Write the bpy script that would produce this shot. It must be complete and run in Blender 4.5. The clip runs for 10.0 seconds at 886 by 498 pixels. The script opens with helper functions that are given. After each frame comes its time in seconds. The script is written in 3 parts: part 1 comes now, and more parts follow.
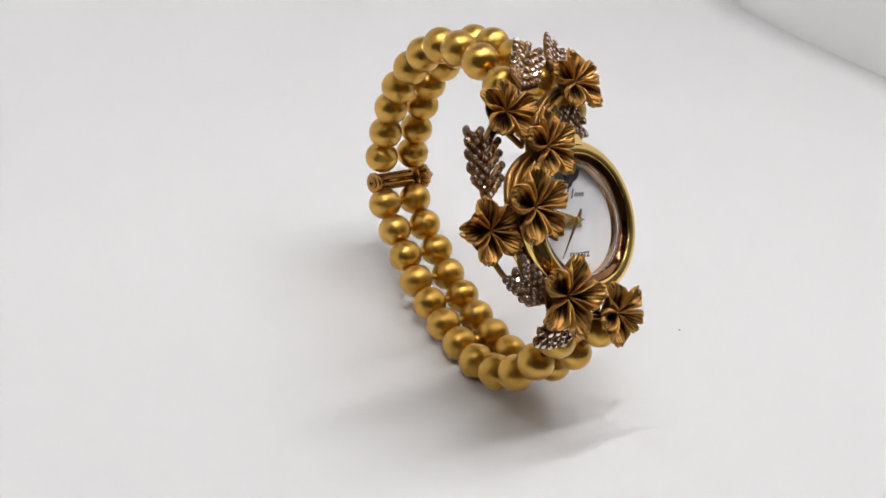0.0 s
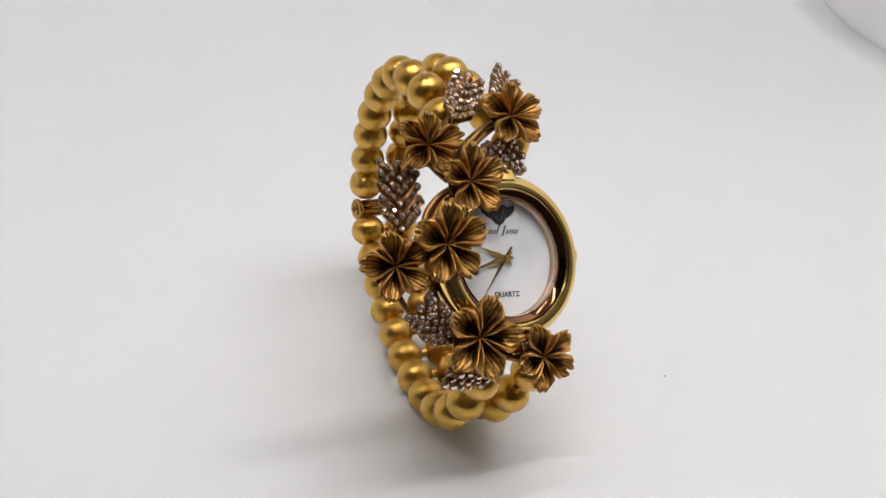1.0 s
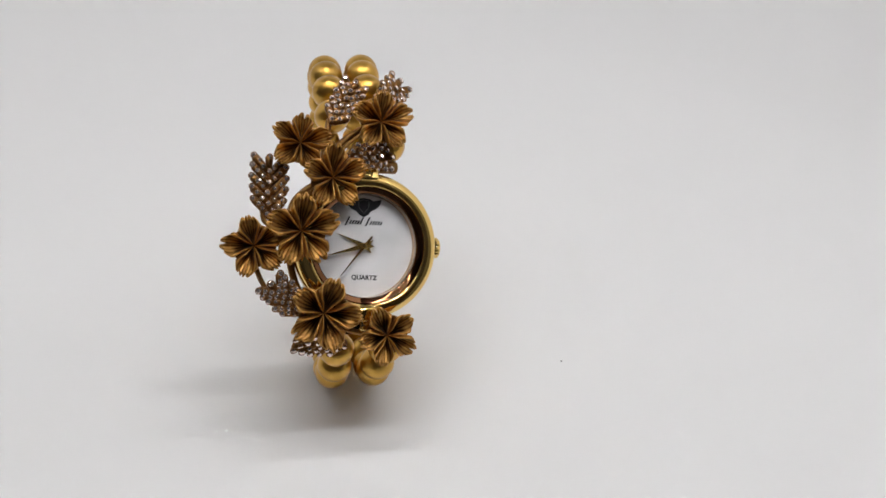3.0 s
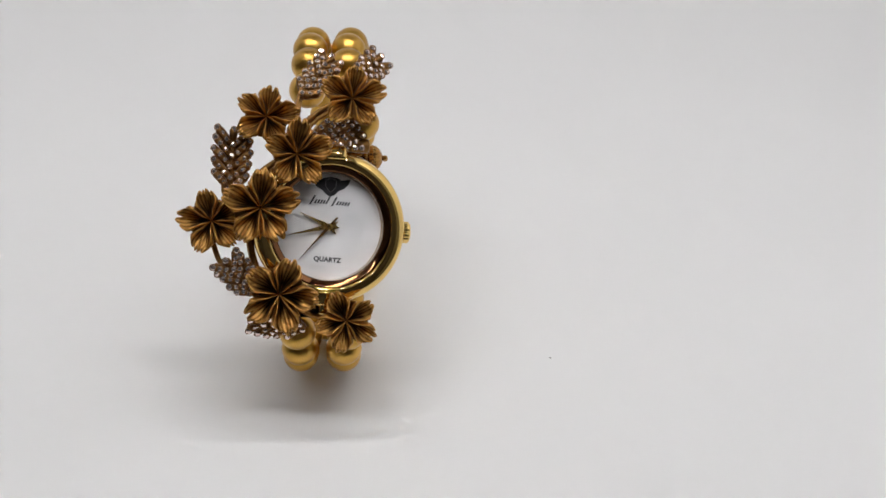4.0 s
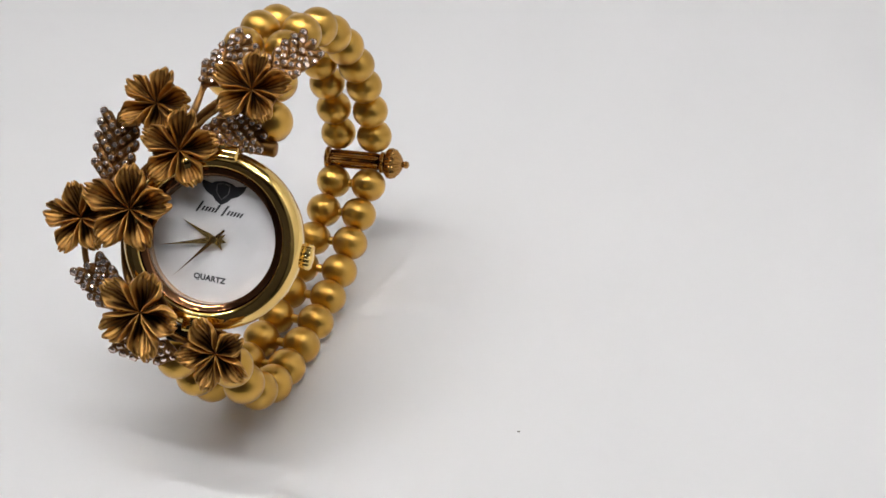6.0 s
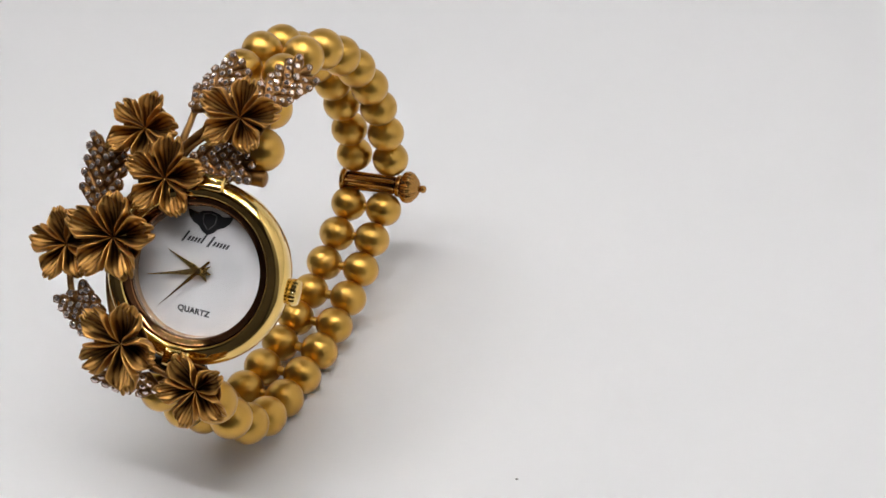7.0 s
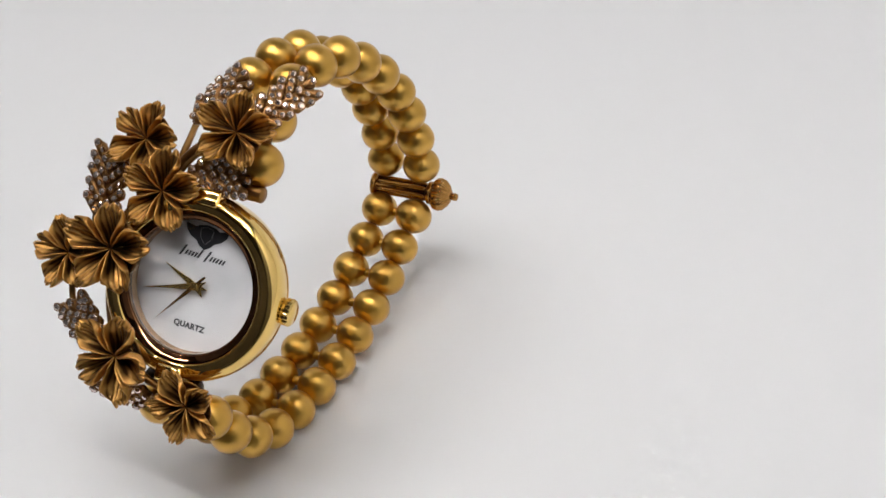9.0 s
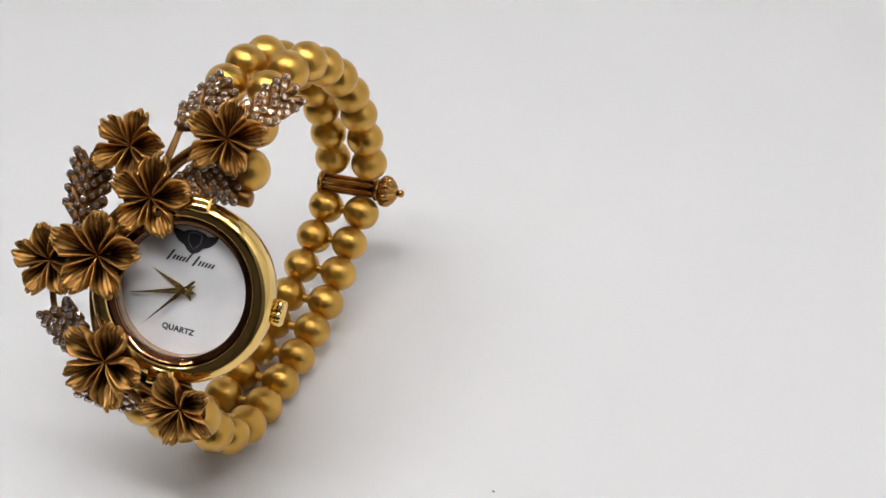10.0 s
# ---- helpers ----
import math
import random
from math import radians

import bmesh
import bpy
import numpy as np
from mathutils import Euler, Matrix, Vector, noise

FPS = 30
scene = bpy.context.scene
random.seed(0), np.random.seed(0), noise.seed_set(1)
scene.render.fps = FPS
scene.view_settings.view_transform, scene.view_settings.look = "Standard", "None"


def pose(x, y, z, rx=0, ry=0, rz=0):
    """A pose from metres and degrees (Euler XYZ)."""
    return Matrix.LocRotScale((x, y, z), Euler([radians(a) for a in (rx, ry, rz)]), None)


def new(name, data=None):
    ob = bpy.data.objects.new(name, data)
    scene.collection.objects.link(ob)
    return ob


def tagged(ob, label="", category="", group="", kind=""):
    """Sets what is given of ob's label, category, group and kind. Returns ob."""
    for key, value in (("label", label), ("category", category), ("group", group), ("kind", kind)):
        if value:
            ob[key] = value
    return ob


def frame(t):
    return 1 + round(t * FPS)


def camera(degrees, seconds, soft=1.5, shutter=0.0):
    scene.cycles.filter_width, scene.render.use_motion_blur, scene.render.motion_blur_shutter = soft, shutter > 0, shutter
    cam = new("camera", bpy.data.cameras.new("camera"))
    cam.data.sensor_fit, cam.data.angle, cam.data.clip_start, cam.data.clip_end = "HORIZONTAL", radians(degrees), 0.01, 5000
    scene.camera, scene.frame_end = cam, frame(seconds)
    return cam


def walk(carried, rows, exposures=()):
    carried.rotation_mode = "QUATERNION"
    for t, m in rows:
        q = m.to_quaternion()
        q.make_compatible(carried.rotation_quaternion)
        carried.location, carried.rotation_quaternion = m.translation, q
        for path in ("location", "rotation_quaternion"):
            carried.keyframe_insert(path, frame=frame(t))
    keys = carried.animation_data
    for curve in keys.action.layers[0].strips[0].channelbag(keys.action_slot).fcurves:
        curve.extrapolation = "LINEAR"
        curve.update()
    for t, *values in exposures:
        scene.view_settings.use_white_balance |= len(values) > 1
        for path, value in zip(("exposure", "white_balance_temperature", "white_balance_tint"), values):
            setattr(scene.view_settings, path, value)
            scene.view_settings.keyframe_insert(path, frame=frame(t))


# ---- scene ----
# ---- camera ----
cam = camera(40.17, 10.0, soft=1.6)
ROWS = [
    (0.0, -0.13003, -0.17628, 0.13564, 60.839, -7.405, -32.491),
    (0.5, -0.11108, -0.18002, 0.14314, 59.652, -6.026, -29.002),
    (1.0, -0.08368, -0.19420, 0.14180, 60.422, -4.745, -22.311),
    (1.5, -0.06718, -0.20365, 0.14772, 59.579, -4.023, -18.608),
    (2.0, -0.04213, -0.21313, 0.15772, 57.706, -1.885, -12.914),
    (2.5, -0.02621, -0.22139, 0.16308, 57.296, -1.418, -9.577),
    (3.0, -0.01941, -0.23135, 0.17175, 56.043, -2.669, -8.762),
    (4.5, 0.03543, -0.21461, 0.16408, 54.461, -0.309, 3.432),
    (5.0, 0.05877, -0.20146, 0.15829, 54.343, 1.162, 8.988),
    (5.5, 0.07739, -0.18767, 0.15081, 54.610, 2.788, 13.576),
    (6.0, 0.08665, -0.17360, 0.14706, 54.555, 3.326, 16.807),
    (7.5, 0.10191, -0.15201, 0.14649, 54.323, 5.003, 23.583),
    (8.0, 0.10675, -0.14652, 0.14559, 54.235, 5.773, 25.679),
    (8.5, 0.10975, -0.14271, 0.14474, 54.198, 6.376, 27.033),
    (9.0, 0.11049, -0.13874, 0.14840, 53.115, 6.282, 27.777),
    (9.5, 0.10292, -0.14147, 0.15692, 51.073, 4.079, 25.357),
    (10.0, 0.09078, -0.15349, 0.15806, 51.577, 2.178, 20.123),
]
walk(cam, [(t, pose(x, y, z, rx, ry, rz)) for t, x, y, z, rx, ry, rz in ROWS], exposures=[(0.0, 0.0), (2.5, -0.15), (5.4, -0.21), (6.0, -0.1), (7.5, -0.08), (8.5, -0.09), (10.0, -0.06)])

# ---- world and lamps ----
MM = 0.001
LED_STRENGTH = 530.0
world = bpy.data.worlds.new("room_dark")
world.use_nodes = True
world.node_tree.nodes["Background"].inputs[0].default_value = (0.30, 0.28, 0.26, 1)
world.node_tree.nodes["Background"].inputs[1].default_value = 0.15
scene.world = world


# ---- materials ----
def material(name, color, rough=0.5, metal=0.0, vary=0.0, scale=60.0, bump=0.0, bump_scale=400.0, rough_vary=0.0, coat=0.0, specular=0.5):
    """A principled material with colour and roughness varied at two scales and a fine relief."""
    m = bpy.data.materials.new(name)
    m.use_nodes = True
    nt = m.node_tree
    b = nt.nodes["Principled BSDF"]
    b.inputs["Base Color"].default_value = (*color, 1)
    b.inputs["Roughness"].default_value = rough
    b.inputs["Metallic"].default_value = metal
    b.inputs["Coat Weight"].default_value = coat
    b.inputs["Coat Roughness"].default_value = 0.1
    b.inputs["Specular IOR Level"].default_value = specular
    tc = nt.nodes.new("ShaderNodeTexCoord")
    if vary or rough_vary:
        big = nt.nodes.new("ShaderNodeTexNoise")
        big.inputs["Scale"].default_value = scale
        big.inputs["Detail"].default_value = 6
        nt.links.new(tc.outputs["Object"], big.inputs["Vector"])
        if vary:
            ramp = nt.nodes.new("ShaderNodeMapRange")
            ramp.inputs["From Min"].default_value, ramp.inputs["From Max"].default_value = 0.3, 0.7
            ramp.inputs["To Min"].default_value, ramp.inputs["To Max"].default_value = 1 - vary, 1 + vary
            nt.links.new(big.outputs["Fac"], ramp.inputs["Value"])
            mul = nt.nodes.new("ShaderNodeVectorMath")
            mul.operation = "SCALE"
            mul.inputs[0].default_value = color
            nt.links.new(ramp.outputs["Result"], mul.inputs["Scale"])
            nt.links.new(mul.outputs["Vector"], b.inputs["Base Color"])
        if rough_vary:
            rr = nt.nodes.new("ShaderNodeMapRange")
            rr.inputs["From Min"].default_value, rr.inputs["From Max"].default_value = 0.3, 0.7
            rr.inputs["To Min"].default_value, rr.inputs["To Max"].default_value = rough - rough_vary, rough + rough_vary
            nt.links.new(big.outputs["Fac"], rr.inputs["Value"])
            nt.links.new(rr.outputs["Result"], b.inputs["Roughness"])
    if bump:
        fine = nt.nodes.new("ShaderNodeTexNoise")
        fine.inputs["Scale"].default_value = bump_scale
        fine.inputs["Detail"].default_value = 4
        nt.links.new(tc.outputs["Object"], fine.inputs["Vector"])
        bn = nt.nodes.new("ShaderNodeBump")
        bn.inputs["Strength"].default_value = bump
        bn.inputs["Distance"].default_value = 0.0002
        nt.links.new(fine.outputs["Fac"], bn.inputs["Height"])
        nt.links.new(bn.outputs["Normal"], b.inputs["Normal"])
    return m


SATIN_GOLD = material("satin_gold", (0.60, 0.35, 0.070), 0.33, 1.0, vary=0.10, scale=180, bump=0.06, bump_scale=2500, rough_vary=0.05, coat=0.25)
POLISHED_GOLD = material("polished_gold", (0.86, 0.60, 0.20), 0.04, 1.0, vary=0.04, scale=150, rough_vary=0.012)
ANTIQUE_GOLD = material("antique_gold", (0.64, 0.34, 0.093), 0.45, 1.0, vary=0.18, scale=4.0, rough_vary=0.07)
ANTIQUE_STEM = material("antique_stem", (0.27, 0.138, 0.044), 0.38, 1.0, vary=0.22, scale=300, bump=0.15, bump_scale=1800, rough_vary=0.06)
OLD_SETTING = material("old_setting", (0.22, 0.108, 0.038), 0.42, 1.0, vary=0.3, scale=500, bump=0.2, bump_scale=2500)
ROSE_CLASP = material("clasp_gold", (0.40, 0.205, 0.055), 0.24, 1.0, vary=0.12, scale=250, bump=0.1, bump_scale=2000)
HAND_GOLD = material("hand_gold", (0.86, 0.60, 0.21), 0.2, 1.0, vary=0.05, scale=400)
# gold bezel slope: the dark it mirrors is put into this base colour
DARKENED_RING = material("darkened_ring", (0.20, 0.092, 0.042), 0.05, 1.0, vary=0.1, scale=300)
DARK_END = material("dark_end", (0.03, 0.02, 0.013), 0.35, 1.0, vary=0.2, scale=300)
PEARL = material("mother_of_pearl", (0.59, 0.59, 0.60), 0.2, 0.1, vary=0.17, scale=95, coat=0.2)
INK = material("dial_ink", (0.012, 0.012, 0.016), 0.45)
LOGO_GREY = material("logo_grey", (0.010, 0.010, 0.013), 0.3, vary=0.1, scale=400)
LOGO_LINE = material("logo_line", (0.11, 0.105, 0.11), 0.35)
LOGO_DARK = material("logo_dark", (0.004, 0.004, 0.006), 0.3)
ROSE_GOLD = material("rose_gold", (0.52, 0.36, 0.235), 0.06, 1.0, vary=0.10, scale=200, rough_vary=0.01)
WHITE_SHEET = material("white_sheet", (0.80, 0.795, 0.795), 0.42, vary=0.012, scale=9, specular=0.35)
BOX_WHITE = material("box_white", (0.82, 0.81, 0.80), 0.6, vary=0.03, scale=5, bump=0.05, bump_scale=600)
# surfaces of the added panels out of view, there to be reflected
ADDED_DARK = material("added_dark", (0.04, 0.034, 0.031), 0.8, vary=0.1, scale=20, bump=0.2, bump_scale=900)
ADDED_GREY = material("added_grey", (0.17, 0.16, 0.15), 0.8, vary=0.1, scale=20, bump=0.2, bump_scale=900)
TOP_PANEL = material("top_panel", (0.12, 0.115, 0.11), 0.7, vary=0.08, scale=12, bump=0.1, bump_scale=700)
BOARD = material("led_board", (0.75, 0.75, 0.72), 0.5, vary=0.05, scale=80)

GLASS = bpy.data.materials.new("crystal_glass")
GLASS.use_nodes = True
gb = GLASS.node_tree.nodes["Principled BSDF"]
gb.inputs["Base Color"].default_value = (1, 1, 1, 1)
gb.inputs["Roughness"].default_value = 0.0
gb.inputs["IOR"].default_value = 1.35
gb.inputs["Transmission Weight"].default_value = 1.0

STONE = bpy.data.materials.new("clear_stone")
STONE.use_nodes = True
sb = STONE.node_tree.nodes["Principled BSDF"]
sb.inputs["Base Color"].default_value = (0.76, 0.62, 0.55, 1)
sb.inputs["Roughness"].default_value = 0.08
sb.inputs["Metallic"].default_value = 0.88


def oxide_and_shade(m):
    """Dark oxide along a petal's veins and shade painted into its throat; x runs along the petal, y across it."""
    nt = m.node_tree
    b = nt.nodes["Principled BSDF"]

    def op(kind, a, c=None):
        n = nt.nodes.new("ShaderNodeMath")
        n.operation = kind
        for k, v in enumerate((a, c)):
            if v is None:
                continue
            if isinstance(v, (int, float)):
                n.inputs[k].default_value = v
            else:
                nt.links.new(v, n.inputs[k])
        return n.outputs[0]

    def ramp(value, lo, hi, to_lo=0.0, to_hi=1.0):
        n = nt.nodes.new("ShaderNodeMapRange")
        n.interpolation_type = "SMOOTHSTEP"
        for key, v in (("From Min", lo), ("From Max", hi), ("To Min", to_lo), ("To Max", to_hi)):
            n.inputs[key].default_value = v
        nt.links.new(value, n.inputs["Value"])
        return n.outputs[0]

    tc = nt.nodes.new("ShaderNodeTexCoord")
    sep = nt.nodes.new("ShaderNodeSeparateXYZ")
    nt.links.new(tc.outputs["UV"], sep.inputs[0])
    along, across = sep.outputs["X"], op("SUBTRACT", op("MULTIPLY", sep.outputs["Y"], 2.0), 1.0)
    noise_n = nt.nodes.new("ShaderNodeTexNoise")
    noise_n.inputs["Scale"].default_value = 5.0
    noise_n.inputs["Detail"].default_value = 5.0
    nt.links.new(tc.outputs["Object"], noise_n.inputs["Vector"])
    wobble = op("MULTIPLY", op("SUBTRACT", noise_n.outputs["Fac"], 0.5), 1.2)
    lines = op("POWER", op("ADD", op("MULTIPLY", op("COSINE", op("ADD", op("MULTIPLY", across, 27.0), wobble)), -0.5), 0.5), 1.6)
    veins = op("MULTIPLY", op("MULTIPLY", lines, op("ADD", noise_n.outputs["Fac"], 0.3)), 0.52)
    # shade of the hollow cup, painted into the colour towards the throat
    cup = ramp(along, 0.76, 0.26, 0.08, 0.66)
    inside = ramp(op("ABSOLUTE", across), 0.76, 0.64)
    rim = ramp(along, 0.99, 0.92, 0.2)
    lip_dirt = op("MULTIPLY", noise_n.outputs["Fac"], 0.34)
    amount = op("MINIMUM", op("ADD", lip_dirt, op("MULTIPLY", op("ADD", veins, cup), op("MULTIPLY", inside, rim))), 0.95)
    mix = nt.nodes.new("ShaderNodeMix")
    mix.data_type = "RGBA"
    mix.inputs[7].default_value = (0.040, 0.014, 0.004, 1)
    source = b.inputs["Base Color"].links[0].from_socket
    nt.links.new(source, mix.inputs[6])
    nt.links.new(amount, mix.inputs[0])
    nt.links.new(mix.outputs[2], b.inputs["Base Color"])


oxide_and_shade(ANTIQUE_GOLD)

LED = bpy.data.materials.new("led_glow")
LED.use_nodes = True
lb = LED.node_tree.nodes["Principled BSDF"]
lb.inputs["Emission Color"].default_value = (0.985, 0.98, 0.99, 1)
lb.inputs["Emission Strength"].default_value = LED_STRENGTH


# ---- mesh helpers ----
def mesh_of(bm, name, mat, smooth=True):
    me = bpy.data.meshes.new(name)
    bmesh.ops.recalc_face_normals(bm, faces=bm.faces[:])
    bm.to_mesh(me)
    bm.free()
    me.materials.append(mat)
    if smooth:
        for p in me.polygons:
            p.use_smooth = True
    return me


def part(name, bm, mat, parent=None, label="", m=None, smooth=True):
    """Links a bmesh (or a finished mesh) as one object under a thing or a part."""
    me = bm if isinstance(bm, bpy.types.Mesh) else mesh_of(bm, name, mat, smooth)
    ob = new(name, me)
    if parent is not None:
        ob.parent = parent
    ob.matrix_basis = m if m is not None else Matrix()
    if label:
        ob["label"] = label
    return ob


def add_box(bm, x0, x1, y0, y1, z0, z1, bevel=0.0):
    made = bmesh.ops.create_cube(bm, size=1)["verts"]
    for v in made:
        v.co = Vector((x0 + (v.co.x + 0.5) * (x1 - x0), y0 + (v.co.y + 0.5) * (y1 - y0), z0 + (v.co.z + 0.5) * (z1 - z0)))
    if bevel:
        edges = list({e for v in made for e in v.link_edges})
        bmesh.ops.bevel(bm, geom=edges, offset=bevel, segments=2, affect="EDGES", profile=0.6)
    return bm


def lathe(profile, steps=64, closed=False, m=None, ripple=None, bm=None):
    """Turns (radius, height) points round z. ripple(angle, k) scales the radius of ring k."""
    bm = bm or bmesh.new()
    rings = []
    for k, (r, h) in enumerate(profile):
        ring = []
        if r < 1e-9:
            co = Vector((0, 0, h))
            rings.append([bm.verts.new(m @ co if m is not None else co)])
            continue
        for i in range(steps):
            a = 2 * math.pi * i / steps
            rr = r * (ripple(a, k) if ripple else 1)
            co = Vector((rr * math.cos(a), rr * math.sin(a), h))
            ring.append(bm.verts.new(m @ co if m is not None else co))
        rings.append(ring)
    pairs = list(zip(rings, rings[1:]))
    if closed:
        pairs.append((rings[-1], rings[0]))
    for a, b in pairs:
        for i in range(steps):
            j = (i + 1) % steps
            if len(a) == 1:
                bm.faces.new((a[0], b[j], b[i]))
            elif len(b) == 1:
                bm.faces.new((a[i], a[j], b[0]))
            else:
                bm.faces.new((a[i], a[j], b[j], b[i]))
    if not closed:
        for ring in (rings[0], rings[-1]):
            if len(ring) > 1:
                bm.faces.new(ring)
    return bm


def spline(points, n):
    """n points along a Catmull-Rom curve through the points, evenly spaced; also the curve's length."""
    p = [Vector(q) for q in points]
    p = [p[0] * 2 - p[1]] + p + [p[-1] * 2 - p[-2]]
    fine = []
    for i in range(1, len(p) - 2):
        a, b, c, d = p[i - 1:i + 3]
        for k in range(40):
            t = k / 40
            fine.append(0.5 * (2 * b + (c - a) * t + (2 * a - 5 * b + 4 * c - d) * t * t + (3 * b - a - 3 * c + d) * t ** 3))
    fine.append(p[-2])
    acc = [0.0]
    for a, b in zip(fine, fine[1:]):
        acc.append(acc[-1] + (b - a).length)
    out, j = [], 0
    for k in range(n):
        s = acc[-1] * k / (n - 1)
        while j < len(acc) - 2 and acc[j + 1] < s:
            j += 1
        f = (s - acc[j]) / max(acc[j + 1] - acc[j], 1e-12)
        out.append(fine[j].lerp(fine[j + 1], min(max(f, 0), 1)))
    return out, acc[-1]


def tube(points, r0, r1=None, n=18, sides=10, bm=None, flat=1.0):
    """A rounded, tapering rod along a smooth curve."""
    bm = bm or bmesh.new()
    r1 = r0 if r1 is None else r1
    pts, _ = spline(points, n)
    side = None
    rings = []
    for i, c in enumerate(pts):
        d = (pts[min(i + 1, n - 1)] - pts[max(i - 1, 0)]).normalized()
        if side is None:
            side = d.orthogonal().normalized()
        side = (side - side.dot(d) * d).normalized()
        up = d.cross(side)
        r = (r0 + (r1 - r0) * i / (n - 1)) * (0.45 if i in (0, n - 1) else 1.0)
        rings.append([bm.verts.new(c + r * (math.cos(a) * side + flat * math.sin(a) * up)) for a in (2 * math.pi * k / sides for k in range(sides))])
    for a, b in zip(rings, rings[1:]):
        for k in range(sides):
            j = (k + 1) % sides
            bm.faces.new((a[k], a[j], b[j], b[k]))
    bm.faces.new(rings[0])
    bm.faces.new(rings[-1])
    return bm


def extrude_outline(bm, outline, z0, z1):
    low = [bm.verts.new((x, y, z0)) for x, y in outline]
    top = [bm.verts.new((x, y, z1)) for x, y in outline]
    bm.faces.new(low)
    bm.faces.new(top)
    n = len(outline)
    for i in range(n):
        j = (i + 1) % n
        bm.faces.new((low[i], low[j], top[j], top[i]))
    return bm


def frame_matrix(origin, zdir, xhint):
    z = Vector(zdir).normalized()
    x = Vector(xhint)
    x = (x - x.dot(z) * z).normalized()
    y = z.cross(x)
    return Matrix(((x.x, y.x, z.x, origin[0]), (x.y, y.y, z.y, origin[1]), (x.z, y.z, z.z, origin[2]), (0, 0, 0, 1)))


def mm(points):
    return [Vector(p) * MM for p in points]


# ---- the photo box: sheet, walls, lamps ----
SWEEP_Y, SWEEP_R = 0.13, 0.12
BOX_FLOOR = -0.002


def sheet():
    """The white sheet: flat under the watch, then swept up at the back."""
    line = [(-0.13, 0.0), (-0.09, 0.0), (0.0, 0.0), (0.10, 0.0), (SWEEP_Y, 0.0)]
    for k in range(1, 17):
        a = math.radians(90 * k / 16)
        line.append((SWEEP_Y + SWEEP_R * math.sin(a), SWEEP_R * (1 - math.cos(a))))
    line.append((SWEEP_Y + SWEEP_R, 0.40))
    bm = bmesh.new()
    rows = []
    for y, z in line:
        rows.append([bm.verts.new((x, y, z)) for x in np.linspace(-0.237, 0.2376, 25)])
    for a, b in zip(rows, rows[1:]):
        for i in range(24):
            bm.faces.new((a[i], a[i + 1], b[i + 1], b[i]))
    low = bmesh.ops.extrude_face_region(bm, geom=bm.faces[:])
    for v in (g for g in low["geom"] if isinstance(g, bmesh.types.BMVert)):
        v.co += Vector((0, 0.0008, -0.0008))
    return bm


tagged(part("backdrop", sheet(), WHITE_SHEET), "seamless white sheet swept up behind the watch", "backdrop", kind="structure")


def wall(name, x0, x1, y0, y1, z0, z1, mat, label, category="wall"):
    return tagged(part(name, add_box(bmesh.new(), x0, x1, y0, y1, z0, z1), mat, smooth=False), label, category, kind="structure")


wall("wall_left", -0.268, -0.262, 0.0, 0.268, BOX_FLOOR, 0.44, BOX_WHITE, "white side wall of the photo box")
wall("wall_right", 0.238, 0.244, -0.12, 0.268, BOX_FLOOR, 0.44, BOX_WHITE, "white side wall of the photo box")
# unseen panels added beside the open front, dark or grey to shape reflections
wall("added_left", -0.268, -0.262, -0.464, 0.0, BOX_FLOOR, 0.44, ADDED_DARK, "added dark panel, unseen, for dark reflections from the left", "cloth")
wall("added_right", 0.238, 0.244, -0.31, -0.12, BOX_FLOOR, 0.44, ADDED_GREY, "added grey panel, unseen, toning reflections from the right", "cloth")
wall("added_corner", 0.238, 0.244, -0.464, -0.31, BOX_FLOOR, 0.44, ADDED_DARK, "added dark panel, unseen, for dark reflections at the corner", "cloth")
wall("wall_back", -0.262, 0.262, 0.262, 0.268, BOX_FLOOR, 0.44, BOX_WHITE, "white back wall of the photo box")
wall("ceiling", -0.268, 0.268, -0.20, 0.268, 0.44, 0.446, TOP_PANEL, "dark grey top panel of the photo box", "ceiling")
wall("floor", -0.268, 0.268, -0.13, 0.268, BOX_FLOOR - 0.005, BOX_FLOOR, BOX_WHITE, "white floor panel of the photo box", "floor")
# more added dark panels, unseen, standing in for the dark beyond the opening
wall("added_front_top", -0.268, 0.268, -0.464, -0.20, 0.44, 0.446, ADDED_DARK, "added dark panel above the open front, unseen, for dark reflections", "ceiling")
wall("added_front_floor", -0.268, 0.268, -0.464, -0.13, BOX_FLOOR - 0.005, BOX_FLOOR, ADDED_DARK, "added dark panel before the white sheet, unseen, for dark reflections", "floor")
wall("added_front", -0.268, 0.268, -0.47, -0.464, BOX_FLOOR, 0.446, ADDED_DARK, "added dark panel, unseen, in place of the box's open front")


def led_strip(y, z, half, count):
    thing = tagged(new("led_strip"), "lit white led strip under the photo box top", "lamp", "led strips")
    thing.matrix_basis = Matrix.Translation((0, y, z))
    part("board", add_box(bmesh.new(), -half, half, -0.006, 0.006, 0.001, 0.0025), BOARD, thing, smooth=False)
    bm = bmesh.new()
    for k in range(count):
        x = -half + (k + 0.5) * 2 * half / count
        add_box(bm, x - 0.0018, x + 0.0018, -0.0018, 0.0018, 0.0, 0.0009)
    part("led_chips", bm, LED, thing, "glowing white led chips", smooth=False)
    return thing


STRIPS = ((-0.16, 0.4375, 0.20, 34), (-0.045, 0.4375, 0.20, 34))
for strip in STRIPS:
    led_strip(*strip)

# ---- the watch ----
watch = tagged(new("wristwatch"), "gold bead bracelet watch with antique flowers, standing on white sheet", "watch")
HUB = Vector((1.7, -36.6, 39.4)) * MM
